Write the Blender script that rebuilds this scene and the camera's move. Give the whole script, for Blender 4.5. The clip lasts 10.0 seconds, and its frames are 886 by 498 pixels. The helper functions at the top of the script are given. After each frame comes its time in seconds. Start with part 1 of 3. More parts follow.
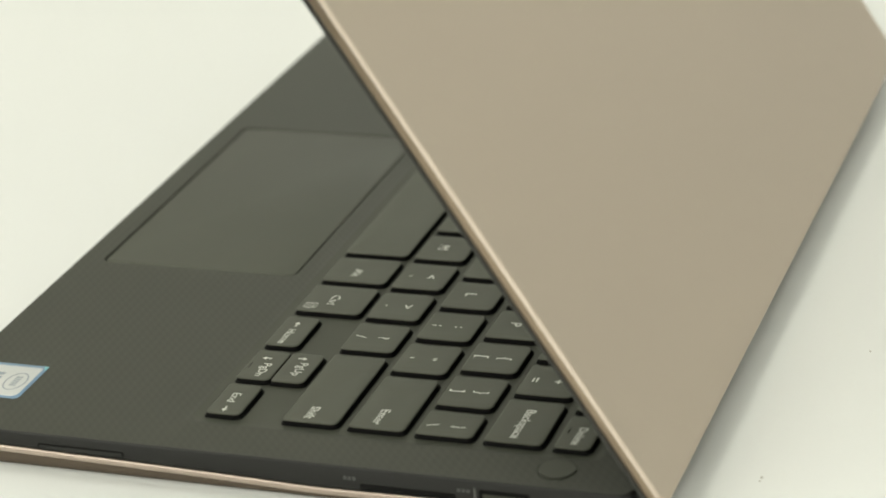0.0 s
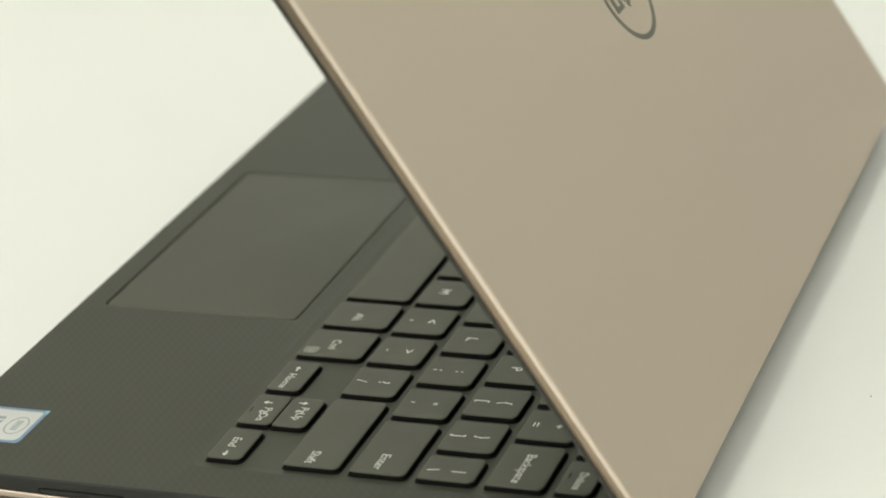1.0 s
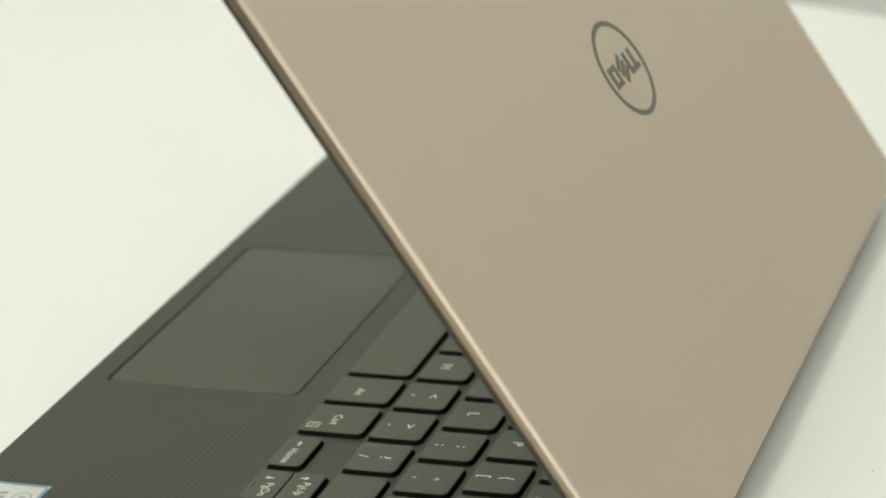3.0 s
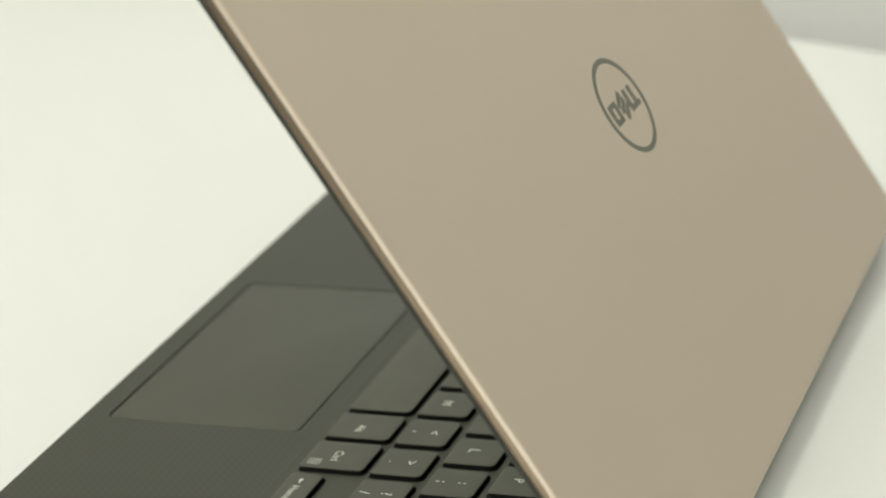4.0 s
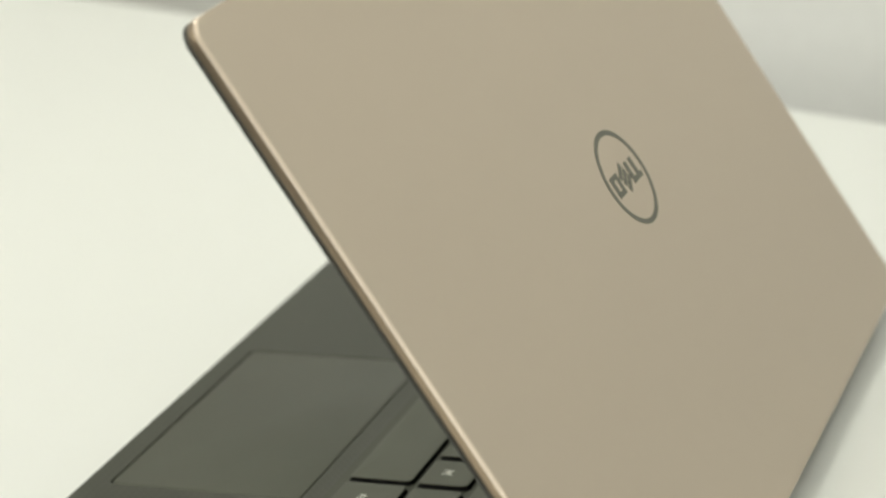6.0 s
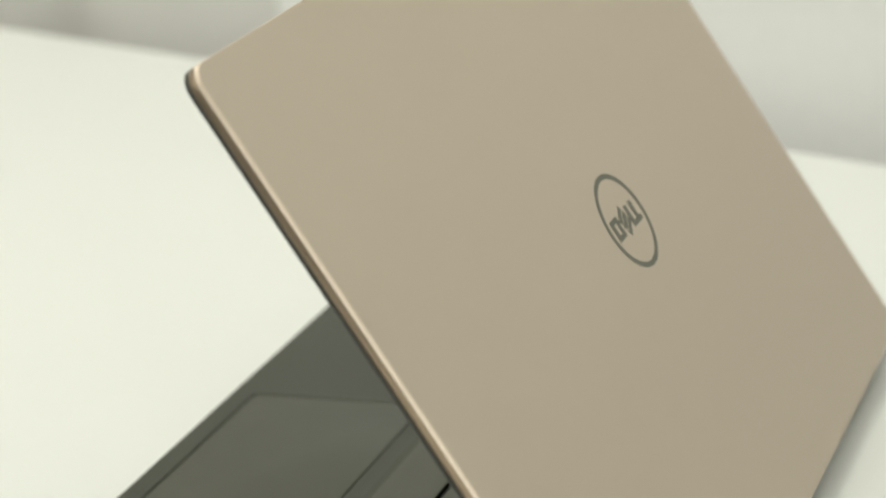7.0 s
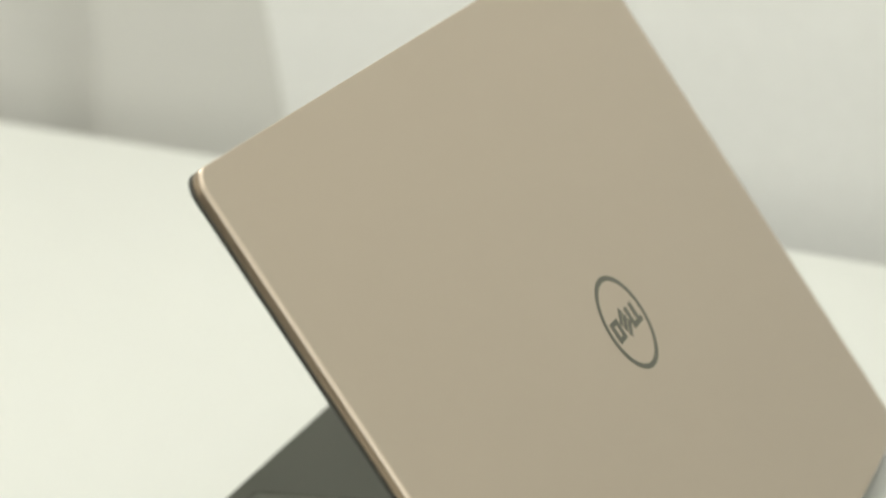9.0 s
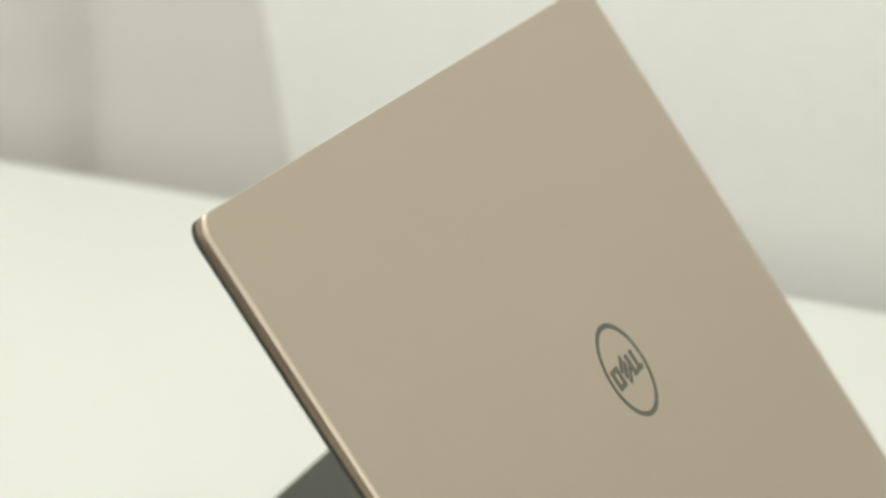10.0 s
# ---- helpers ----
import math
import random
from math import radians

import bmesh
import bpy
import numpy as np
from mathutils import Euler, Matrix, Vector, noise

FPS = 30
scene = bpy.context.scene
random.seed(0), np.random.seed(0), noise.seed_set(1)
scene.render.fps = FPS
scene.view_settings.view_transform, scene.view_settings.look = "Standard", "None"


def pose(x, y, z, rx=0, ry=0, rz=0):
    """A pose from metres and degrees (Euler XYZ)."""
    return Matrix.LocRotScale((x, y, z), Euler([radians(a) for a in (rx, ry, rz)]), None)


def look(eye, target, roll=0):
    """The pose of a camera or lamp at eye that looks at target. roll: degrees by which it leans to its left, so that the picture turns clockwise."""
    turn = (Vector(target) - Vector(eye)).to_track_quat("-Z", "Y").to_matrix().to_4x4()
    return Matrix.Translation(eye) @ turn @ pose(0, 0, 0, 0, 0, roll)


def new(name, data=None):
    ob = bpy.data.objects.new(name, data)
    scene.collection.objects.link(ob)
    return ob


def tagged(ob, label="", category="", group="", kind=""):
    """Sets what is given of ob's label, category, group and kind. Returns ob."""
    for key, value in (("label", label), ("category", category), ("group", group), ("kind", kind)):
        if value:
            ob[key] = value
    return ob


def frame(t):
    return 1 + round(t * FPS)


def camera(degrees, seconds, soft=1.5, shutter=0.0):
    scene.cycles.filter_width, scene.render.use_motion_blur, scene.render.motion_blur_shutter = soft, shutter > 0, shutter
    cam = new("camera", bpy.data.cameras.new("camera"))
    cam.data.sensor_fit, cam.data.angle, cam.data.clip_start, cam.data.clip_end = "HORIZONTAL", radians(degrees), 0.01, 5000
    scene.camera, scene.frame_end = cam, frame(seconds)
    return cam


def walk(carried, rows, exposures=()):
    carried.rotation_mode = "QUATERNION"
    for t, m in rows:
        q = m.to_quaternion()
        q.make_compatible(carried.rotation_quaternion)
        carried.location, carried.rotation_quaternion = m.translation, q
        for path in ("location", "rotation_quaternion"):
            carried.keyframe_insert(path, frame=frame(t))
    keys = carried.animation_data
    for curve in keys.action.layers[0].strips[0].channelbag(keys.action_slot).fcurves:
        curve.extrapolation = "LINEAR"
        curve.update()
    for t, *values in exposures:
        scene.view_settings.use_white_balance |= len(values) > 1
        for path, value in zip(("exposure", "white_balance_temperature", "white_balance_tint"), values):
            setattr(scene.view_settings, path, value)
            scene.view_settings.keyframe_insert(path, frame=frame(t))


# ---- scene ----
cam = camera(20.68, 10.0, soft=1.8)
cam.data.dof.use_dof = True
cam.data.dof.focus_distance = 0.642
cam.data.dof.aperture_fstop = 13.5
walk(cam, [
    (0, pose(0.6239, 0.1506, 0.3057, 65.225, 4.985, 109.832)),
    (0.5, pose(0.6241, 0.1508, 0.3060, 65.740, 4.964, 109.851)),
    (1, pose(0.6243, 0.1509, 0.3064, 66.240, 4.964, 109.871)),
    (1.5, pose(0.6245, 0.1511, 0.3067, 66.659, 4.966, 109.888)),
    (2, pose(0.6248, 0.1513, 0.3072, 67.093, 4.936, 109.919)),
    (2.5, pose(0.6251, 0.1515, 0.3077, 67.500, 4.957, 109.920)),
    (4, pose(0.6263, 0.1524, 0.3094, 68.723, 5.033, 109.945)),
    (4.5, pose(0.6267, 0.1527, 0.3101, 69.070, 4.996, 109.983)),
    (5, pose(0.6272, 0.1531, 0.3108, 69.439, 4.986, 110.011)),
    (6.5, pose(0.6290, 0.1544, 0.3132, 70.680, 4.656, 110.205)),
    (7, pose(0.6296, 0.1548, 0.3141, 71.164, 4.800, 110.168)),
    (7.5, pose(0.6303, 0.1554, 0.3150, 71.644, 4.687, 110.229)),
    (8, pose(0.6310, 0.1559, 0.3160, 72.188, 4.642, 110.270)),
    (8.5, pose(0.6318, 0.1565, 0.3170, 72.753, 4.641, 110.294)),
    (9, pose(0.6326, 0.1571, 0.3181, 73.335, 4.597, 110.341)),
    (9.5, pose(0.6335, 0.1577, 0.3192, 73.844, 4.437, 110.419)),
    (10, pose(0.6344, 0.1584, 0.3204, 74.309, 4.169, 110.544)),
])

# ---------------------------------------------------------------- plan of the room
# the table's far edge runs slantwise behind the laptop
EDGE = Vector((-0.357, -0.036, 0.0))
ALONG = Vector((-0.371, -0.9286, 0.0))
AWAY = Vector((-0.9286, 0.371, 0.0))
TURN = Matrix.Translation(EDGE) @ Matrix(((-ALONG.x, AWAY.x, 0, 0), (-ALONG.y, AWAY.y, 0, 0), (0, 0, 1, 0), (0, 0, 0, 1)))
FLOOR_Z = -0.74
# local frame of the room: x along the table edge, y away over the edge, z up
X0, X1, Y0, YN, ZT = -2.2, 2.0, -2.3, 0.262, 1.62
SOUTH = (-1.45, 0.75, 0.42, 1.56)      # added, unseen window in the wall behind the camera: x0, x1, z0, z1
EAST = (-1.09, -0.09, 0.18, 1.18)      # added, unseen window beside the table: y0, y1, z0, z1

# ---------------------------------------------------------------- light
world = bpy.data.worlds.new("world")
world.use_nodes = True
world.node_tree.nodes["Background"].inputs[0].default_value = (1.0, 1.0, 0.93, 1)
world.node_tree.nodes["Background"].inputs[1].default_value = 0.05
scene.world = world
scene.view_settings.exposure = 0.0


def area(name, m, w, h, power, color):
    d = bpy.data.lights.new(name, "AREA")
    d.shape, d.size, d.size_y, d.energy, d.color = "RECTANGLE", w, h, power, color
    ob = new(name, d)
    ob.matrix_world = m
    return ob


WARM = (1.0, 1.0, 0.90)
ADDED_LAMPS = ((-0.82, -0.13, 9.4), (0.60, -0.12, 3.6))     # two added, unseen ceiling panels in a row over the table: x, y, watts
for lx, ly, watts in ADDED_LAMPS:
    area("added_ceiling_light", TURN @ pose(lx, ly, 1.585), 0.56, 0.56, watts, WARM)
# fill lights added in the openings: south for the wall, east for the lid
area("added_light_south", TURN @ look(((SOUTH[0] + SOUTH[1]) / 2, Y0 - 0.03, (SOUTH[2] + SOUTH[3]) / 2), ((SOUTH[0] + SOUTH[1]) / 2, 0.0, (SOUTH[2] + SOUTH[3]) / 2)), SOUTH[1] - SOUTH[0], SOUTH[3] - SOUTH[2], 34, WARM)
area("added_light_east", TURN @ look((X1 + 0.03, (EAST[0] + EAST[1]) / 2, (EAST[2] + EAST[3]) / 2), (0.0, (EAST[0] + EAST[1]) / 2, (EAST[2] + EAST[3]) / 2)), EAST[1] - EAST[0], EAST[3] - EAST[2], 6.6, (0.94, 1.0, 0.93))


# ---------------------------------------------------------------- materials
def nodes_of(name):
    m = bpy.data.materials.new(name)
    m.use_nodes = True
    return m, m.node_tree.nodes, m.node_tree.links, m.node_tree.nodes["Principled BSDF"]


def surface(name, color, rough=0.5, metal=0.0, vary=0.06, scale=8.0, fine=400.0, bump=0.05, spec=0.5, rvary=0.08, height=0.0004, tint=(1, 1, 1)):
    """A plain surface with slow and fine variation of colour, gloss and relief."""
    m, n, l, b = nodes_of(name)
    tc = n.new("ShaderNodeTexCoord")
    slow = n.new("ShaderNodeTexNoise")
    slow.inputs["Scale"].default_value, slow.inputs["Detail"].default_value = scale, 4
    quick = n.new("ShaderNodeTexNoise")
    quick.inputs["Scale"].default_value, quick.inputs["Detail"].default_value = fine, 3
    for t in (slow, quick):
        l.new(tc.outputs["Object"], t.inputs["Vector"])
    add = n.new("ShaderNodeMix")
    add.data_type = "FLOAT"
    add.inputs[0].default_value = 0.4
    l.new(slow.outputs["Fac"], add.inputs[2])
    l.new(quick.outputs["Fac"], add.inputs[3])
    ramp = n.new("ShaderNodeMapRange")
    ramp.inputs["From Min"].default_value, ramp.inputs["From Max"].default_value = 0.3, 0.7
    ramp.inputs["To Min"].default_value, ramp.inputs["To Max"].default_value = 1 - vary, 1 + vary
    l.new(add.outputs[0], ramp.inputs["Value"])
    mul = n.new("ShaderNodeMix")
    mul.data_type, mul.blend_type = "RGBA", "MULTIPLY"
    mul.inputs[0].default_value = 1
    mul.inputs[6].default_value = (*color, 1)
    l.new(ramp.outputs[0], mul.inputs[7])
    l.new(mul.outputs[2], b.inputs["Base Color"])
    rr = n.new("ShaderNodeMapRange")
    rr.inputs["To Min"].default_value, rr.inputs["To Max"].default_value = rough - rvary, rough + rvary
    l.new(slow.outputs["Fac"], rr.inputs["Value"])
    l.new(rr.outputs[0], b.inputs["Roughness"])
    b.inputs["Metallic"].default_value = metal
    b.inputs["Specular IOR Level"].default_value = spec
    b.inputs["Specular Tint"].default_value = (*tint, 1)
    if bump:
        bp = n.new("ShaderNodeBump")
        bp.inputs["Strength"].default_value, bp.inputs["Distance"].default_value = bump, height
        l.new(quick.outputs["Fac"], bp.inputs["Height"])
        l.new(bp.outputs[0], b.inputs["Normal"])
    return m


def carbon(name):
    """Soft-touch black palm rest over a fine twill weave."""
    m, n, l, b = nodes_of(name)
    tc = n.new("ShaderNodeTexCoord")
    mp = n.new("ShaderNodeMapping")
    mp.inputs["Rotation"].default_value = (0, 0, radians(45))
    l.new(tc.outputs["Object"], mp.inputs["Vector"])
    # ribs of the twill run slantwise, cut into stitches along the deck
    waves = []
    for axis, scale, source in (("X", 172, mp.outputs[0]), ("Y", 122, tc.outputs["Object"])):
        w = n.new("ShaderNodeTexWave")
        w.bands_direction = axis
        w.inputs["Scale"].default_value = scale
        w.inputs["Distortion"].default_value = 1.1
        w.inputs["Detail Scale"].default_value = 2.0
        l.new(source, w.inputs["Vector"])
        waves.append(w)
    mix = n.new("ShaderNodeMix")
    mix.data_type = "FLOAT"
    mix.inputs[0].default_value = 0.45
    l.new(waves[0].outputs["Fac"], mix.inputs[2])
    l.new(waves[1].outputs["Fac"], mix.inputs[3])
    cloud = n.new("ShaderNodeTexNoise")
    cloud.inputs["Scale"].default_value, cloud.inputs["Detail"].default_value = 22, 5
    l.new(tc.outputs["Object"], cloud.inputs["Vector"])
    two = n.new("ShaderNodeMix")
    two.data_type = "FLOAT"
    two.inputs[0].default_value = 0.4
    l.new(mix.outputs[0], two.inputs[2])
    l.new(cloud.outputs["Fac"], two.inputs[3])
    ramp = n.new("ShaderNodeValToRGB")
    ramp.color_ramp.elements[0].color = (0.0092, 0.0097, 0.0072, 1)
    ramp.color_ramp.elements[1].color = (0.0238, 0.0249, 0.0183, 1)
    l.new(two.outputs[0], ramp.inputs[0])
    l.new(ramp.outputs[0], b.inputs["Base Color"])
    b.inputs["Roughness"].default_value = 0.42
    b.inputs["Specular IOR Level"].default_value = 0.44
    b.inputs["Specular Tint"].default_value = (0.97, 1.0, 0.78, 1)
    bp = n.new("ShaderNodeBump")
    bp.inputs["Strength"].default_value, bp.inputs["Distance"].default_value = 0.12, 0.0002
    l.new(mix.outputs[0], bp.inputs["Height"])
    l.new(bp.outputs[0], b.inputs["Normal"])
    return m


M_TABLE = surface("white_laminate", (0.69, 0.697, 0.672), 0.42, vary=0.012, scale=3, fine=900, bump=0.02, height=0.0002)
M_WALL = surface("white_plaster", (0.83, 0.83, 0.81), 0.8, vary=0.03, scale=1.5, fine=120, bump=0.1)
M_CLOTH = surface("grey_linen", (0.65, 0.64, 0.605), 0.9, vary=0.05, scale=4, fine=700, bump=0.2)
M_FLOOR = surface("grey_floor", (0.10, 0.095, 0.09), 0.6, vary=0.1, scale=3, fine=60)
M_GOLD = surface("anodised_rose_gold", (0.512, 0.437, 0.356), 0.42, metal=0.8, vary=0.009, scale=10, fine=2500, bump=0.02, rvary=0.03, height=0.00005)
# gold coloured lighter for the highlight along the lid's bevel
M_GOLD_EDGE = surface("highlit_rose_gold", (0.66, 0.555, 0.455), 0.40, metal=0.9, vary=0.02, scale=20, fine=2500, bump=0.03, rvary=0.03, height=0.00005)
M_GOLD_SIDE = surface("polished_rose_gold", (0.57, 0.47, 0.40), 0.36, metal=1.0, vary=0.03, scale=20, fine=2500, bump=0.03, rvary=0.03, height=0.00005)
# gold coloured darker for the dark reflection in the lid's rim
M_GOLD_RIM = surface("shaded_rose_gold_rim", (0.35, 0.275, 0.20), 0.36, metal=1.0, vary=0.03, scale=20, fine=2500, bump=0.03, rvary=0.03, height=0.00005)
# dark brown holds the shade under the base's edge
M_UNDER = surface("shade_brown_underside", (0.105, 0.080, 0.056), 0.55, metal=0.4, vary=0.05, scale=20, fine=2000, bump=0.04, height=0.0001)
M_RUBBER = surface("black_rubber", (0.011, 0.011, 0.009), 0.6, vary=0.08, scale=30, fine=1500, bump=0.05, spec=0.4)
M_BEZEL = surface("dark_grey_bezel", (0.042, 0.041, 0.034), 0.5, vary=0.06, scale=30, fine=1500, bump=0.04, height=0.0001)
M_CARBON = carbon("carbon_fibre_soft_touch")
M_TRAY = surface("keyboard_tray", (0.030, 0.032, 0.024), 0.5, vary=0.06, scale=25, fine=1800, bump=0.05, height=0.0001, tint=(0.97, 1.0, 0.78))
M_KEY = surface("black_key_plastic", (0.051, 0.053, 0.041), 0.48, vary=0.07, scale=40, fine=2200, bump=0.06, height=0.0001, tint=(0.97, 1.0, 0.78))
# near black for shade at key walls, slots and grooves; also dark marks
M_SHADE_MARK = surface("shade_and_mark_black", (0.006, 0.006, 0.0055), 0.85, vary=0.05, scale=40, fine=2000, bump=0, spec=0.12)
M_PAD = surface("touchpad_glass", (0.040, 0.042, 0.032), 0.48, vary=0.03, scale=12, fine=1500, bump=0.02, height=0.00005, tint=(0.97, 1.0, 0.78))
M_LEGEND = surface("white_key_print", (0.68, 0.68, 0.62), 0.6, vary=0.03, bump=0)
M_FAINT = surface("grey_print", (0.075, 0.075, 0.07), 0.6, vary=0.03, bump=0)
M_EMBLEM = surface("dark_chrome", (0.135, 0.135, 0.108), 0.36, metal=0.85, vary=0.03, scale=60, bump=0, rvary=0.03)
M_GLASS = surface("dark_display", (0.012, 0.012, 0.013), 0.12, vary=0.02, bump=0)
M_STICKER_BLUE = surface("blue_foil", (0.14, 0.25, 0.38), 0.35, vary=0.06, scale=80, fine=900, bump=0)
M_STICKER_PRINT = surface("grey_blue_print", (0.26, 0.29, 0.32), 0.5, vary=0.1, bump=0)
M_STICKER_WHITE = surface("silver_foil", (0.54, 0.55, 0.53), 0.35, vary=0.04, scale=60, bump=0)
M_GLINT = surface("cyan_glint", (0.20, 0.52, 0.56), 0.3, vary=0.06, scale=80, bump=0)
M_STEEL = surface("port_steel", (0.16, 0.16, 0.15), 0.4, metal=0.8, vary=0.05, bump=0)
M_PANE, _n, _l, _b = nodes_of("window_glass")
_b.inputs["Transmission Weight"].default_value, _b.inputs["Roughness"].default_value = 1.0, 0.02
M_CRUMB = surface("crumb_brown", (0.36, 0.33, 0.27), 0.9, bump=0)
M_LAMP = surface("lamp_frame", (0.7, 0.7, 0.7), 0.5, vary=0.02, bump=0)


# ---------------------------------------------------------------- mesh helpers
def rrect(x0, x1, y0, y1, r, z, n=6):
    """A loop round a rectangle with rounded corners; r: one radius or four (x0y0, x1y0, x1y1, x0y1). z: a number or a function of y."""
    rs = r if isinstance(r, (tuple, list)) else (r,) * 4
    pts = []
    for (cx, cy, sx, sy, a0), q in zip(((x0, y0, 1, 1, 180), (x1, y0, -1, 1, 270), (x1, y1, -1, -1, 0), (x0, y1, 1, -1, 90)), rs):
        for i in range(n + 1):
            a = radians(a0 + 90 * i / n)
            px, py = cx + sx * q + q * math.cos(a), cy + sy * q + q * math.sin(a)
            pts.append((px, py, z(py) if callable(z) else z))
    return pts


def sided(loop, m, z):
    """The loop of rrect with m more points along its two long sides; z: a function of y."""
    k = len(loop) // 4
    out = []
    for c in range(4):
        out += loop[c * k:(c + 1) * k]
        if c % 2:
            a, b = loop[(c + 1) * k - 1], loop[(c + 1) * k % len(loop)]
            for i in range(1, m + 1):
                y = a[1] + (b[1] - a[1]) * i / (m + 1)
                out.append((a[0] + (b[0] - a[0]) * i / (m + 1), y, z(y)))
    return out


def loft(bm, loops, close_first=False, close_last=False):
    rings = [[bm.verts.new(p) for p in loop] for loop in loops]
    for a, b in zip(rings, rings[1:]):
        for i in range(len(a)):
            j = (i + 1) % len(a)
            bm.faces.new((a[i], a[j], b[j], b[i]))
    if close_first:
        bm.faces.new(list(reversed(rings[0])))
    if close_last:
        bm.faces.new(rings[-1])
    return rings


def finish(bm, name, mats, smooth=0.0):
    bmesh.ops.remove_doubles(bm, verts=bm.verts, dist=1e-7)
    bmesh.ops.recalc_face_normals(bm, faces=bm.faces)
    me = bpy.data.meshes.new(name)
    bm.to_mesh(me)
    bm.free()
    for m in (mats if isinstance(mats, (list, tuple)) else [mats]):
        me.materials.append(m)
    if smooth:
        me.shade_smooth()
        me.set_sharp_from_angle(angle=radians(smooth))
    return me


def part(name, bm, mats, parent, label="", smooth=0.0):
    ob = new(name, finish(bm, name, mats, smooth))
    ob.parent = parent
    return tagged(ob, label) if label else ob


def box(bm, x0, x1, y0, y1, z0, z1, bev=0.0):
    v = bmesh.ops.create_cube(bm, size=1, matrix=Matrix.LocRotScale(((x0 + x1) / 2, (y0 + y1) / 2, (z0 + z1) / 2), None, (x1 - x0, y1 - y0, z1 - z0)))["verts"]
    if bev:
        edges = list({e for q in v for e in q.link_edges})
        bmesh.ops.bevel(bm, geom=edges, offset=bev, segments=2, affect="EDGES", profile=0.6)


def slab(bm, x0, x1, y0, y1, r, z0, z1, bev, n=5):
    """A plate with rounded corners and a softened upper rim."""
    loft(bm, [rrect(x0, x1, y0, y1, r, z0, n),
              rrect(x0, x1, y0, y1, r, z1 - bev, n),
              rrect(x0 + bev * 0.3, x1 - bev * 0.3, y0 + bev * 0.3, y1 - bev * 0.3, r, z1 - bev * 0.3, n),
              rrect(x0 + bev, x1 - bev, y0 + bev, y1 - bev, r, z1, n)], True, True)


def text_mesh(text, size):
    """The built-in font as flat mesh, centred on its own box."""
    cu = bpy.data.curves.new("text", "FONT")
    cu.body, cu.size, cu.align_x, cu.fill_mode, cu.resolution_u = text, size, "LEFT", "FRONT", 4
    cu.offset = size * 0.006
    ob = bpy.data.objects.new("text", cu)
    me = bpy.data.meshes.new_from_object(ob)
    bpy.data.objects.remove(ob)
    bpy.data.curves.remove(cu)
    co = np.empty(len(me.vertices) * 3)
    me.vertices.foreach_get("co", co)
    co = co.reshape(-1, 3)
    mid = (co.max(0) + co.min(0)) / 2
    me.vertices.foreach_set("co", (co - mid).ravel())
    return me


# ---------------------------------------------------------------- the room
def structure(name, bm, mats, label, category, smooth=0.0, at=None):
    ob = new(name, finish(bm, name, mats, smooth))
    if at is not None:
        ob.matrix_world = at
    return tagged(ob, label, category, kind="structure")


bm = bmesh.new(); box(bm, X0, X1, Y0, YN, FLOOR_Z - 0.1, FLOOR_Z)
structure("floor", bm, M_FLOOR, "plain dark grey floor under the white table", "floor", at=TURN)
bm = bmesh.new(); box(bm, X0, X1, Y0, YN, ZT, ZT + 0.1)
structure("ceiling", bm, M_WALL, "plain white ceiling", "ceiling", at=TURN)
bm = bmesh.new(); box(bm, X0, X1, YN, YN + 0.12, FLOOR_Z, ZT)
structure("wall_north", bm, M_WALL, "plain white wall behind the table", "wall", at=TURN)
bm = bmesh.new()
for q in ((X0, X1, FLOOR_Z, SOUTH[2]), (X0, X1, SOUTH[3], ZT), (X0, SOUTH[0], SOUTH[2], SOUTH[3]), (SOUTH[1], X1, SOUTH[2], SOUTH[3])):
    box(bm, q[0], q[1], Y0 - 0.12, Y0, q[2], q[3])
structure("wall_south", bm, M_WALL, "plain white wall, unseen, with an added wide window", "wall", at=TURN)
bm = bmesh.new()
for q in ((Y0, YN, FLOOR_Z, EAST[2]), (Y0, YN, EAST[3], ZT), (Y0, EAST[0], EAST[2], EAST[3]), (EAST[1], YN, EAST[2], EAST[3])):
    box(bm, X1, X1 + 0.12, q[0], q[1], q[2], q[3])
structure("wall_east", bm, M_WALL, "plain white wall, unseen, with an added square window", "wall", at=TURN)


def window(name, m, w, h):
    """An unseen window added round a fill light in a wall opening, its local x across, z up, y out of the room."""
    win = tagged(new(name), "white framed window with two panes, added and unseen", "window", kind="structure")
    win.matrix_world = m
    bm = bmesh.new()
    f = 0.04
    for q in ((-w / 2, w / 2, 0, f), (-w / 2, w / 2, h - f, h), (-w / 2, -w / 2 + f, f, h - f), (w / 2 - f, w / 2, f, h - f), (-f / 2, f / 2, f, h - f)):
        box(bm, q[0], q[1], 0.06, 0.10, q[2], q[3], 0.003)
    part("window_frame", bm, M_LAMP, win)
    for s in (-1, 1):
        bm = bmesh.new()
        x0, x1 = sorted((s * f / 2, s * (w / 2 - f)))
        box(bm, x0, x1, 0.078, 0.082, f, h - f)
        part("pane", bm, M_PANE, win).visible_shadow = False
    bm = bmesh.new()
    box(bm, -w / 2, w / 2, -0.03, 0.06, -0.02, 0.0, 0.003)
    part("window_sill", bm, M_LAMP, win)


window("added_window_1", TURN @ pose((SOUTH[0] + SOUTH[1]) / 2, Y0, SOUTH[2] + 0.0, 0, 0, 180), SOUTH[1] - SOUTH[0], SOUTH[3] - SOUTH[2])
window("added_window_2", TURN @ pose(X1, (EAST[0] + EAST[1]) / 2, EAST[2], 0, 0, -90), EAST[1] - EAST[0], EAST[3] - EAST[2])
bm = bmesh.new(); box(bm, X0 - 0.12, X0, Y0, YN, FLOOR_Z, ZT)
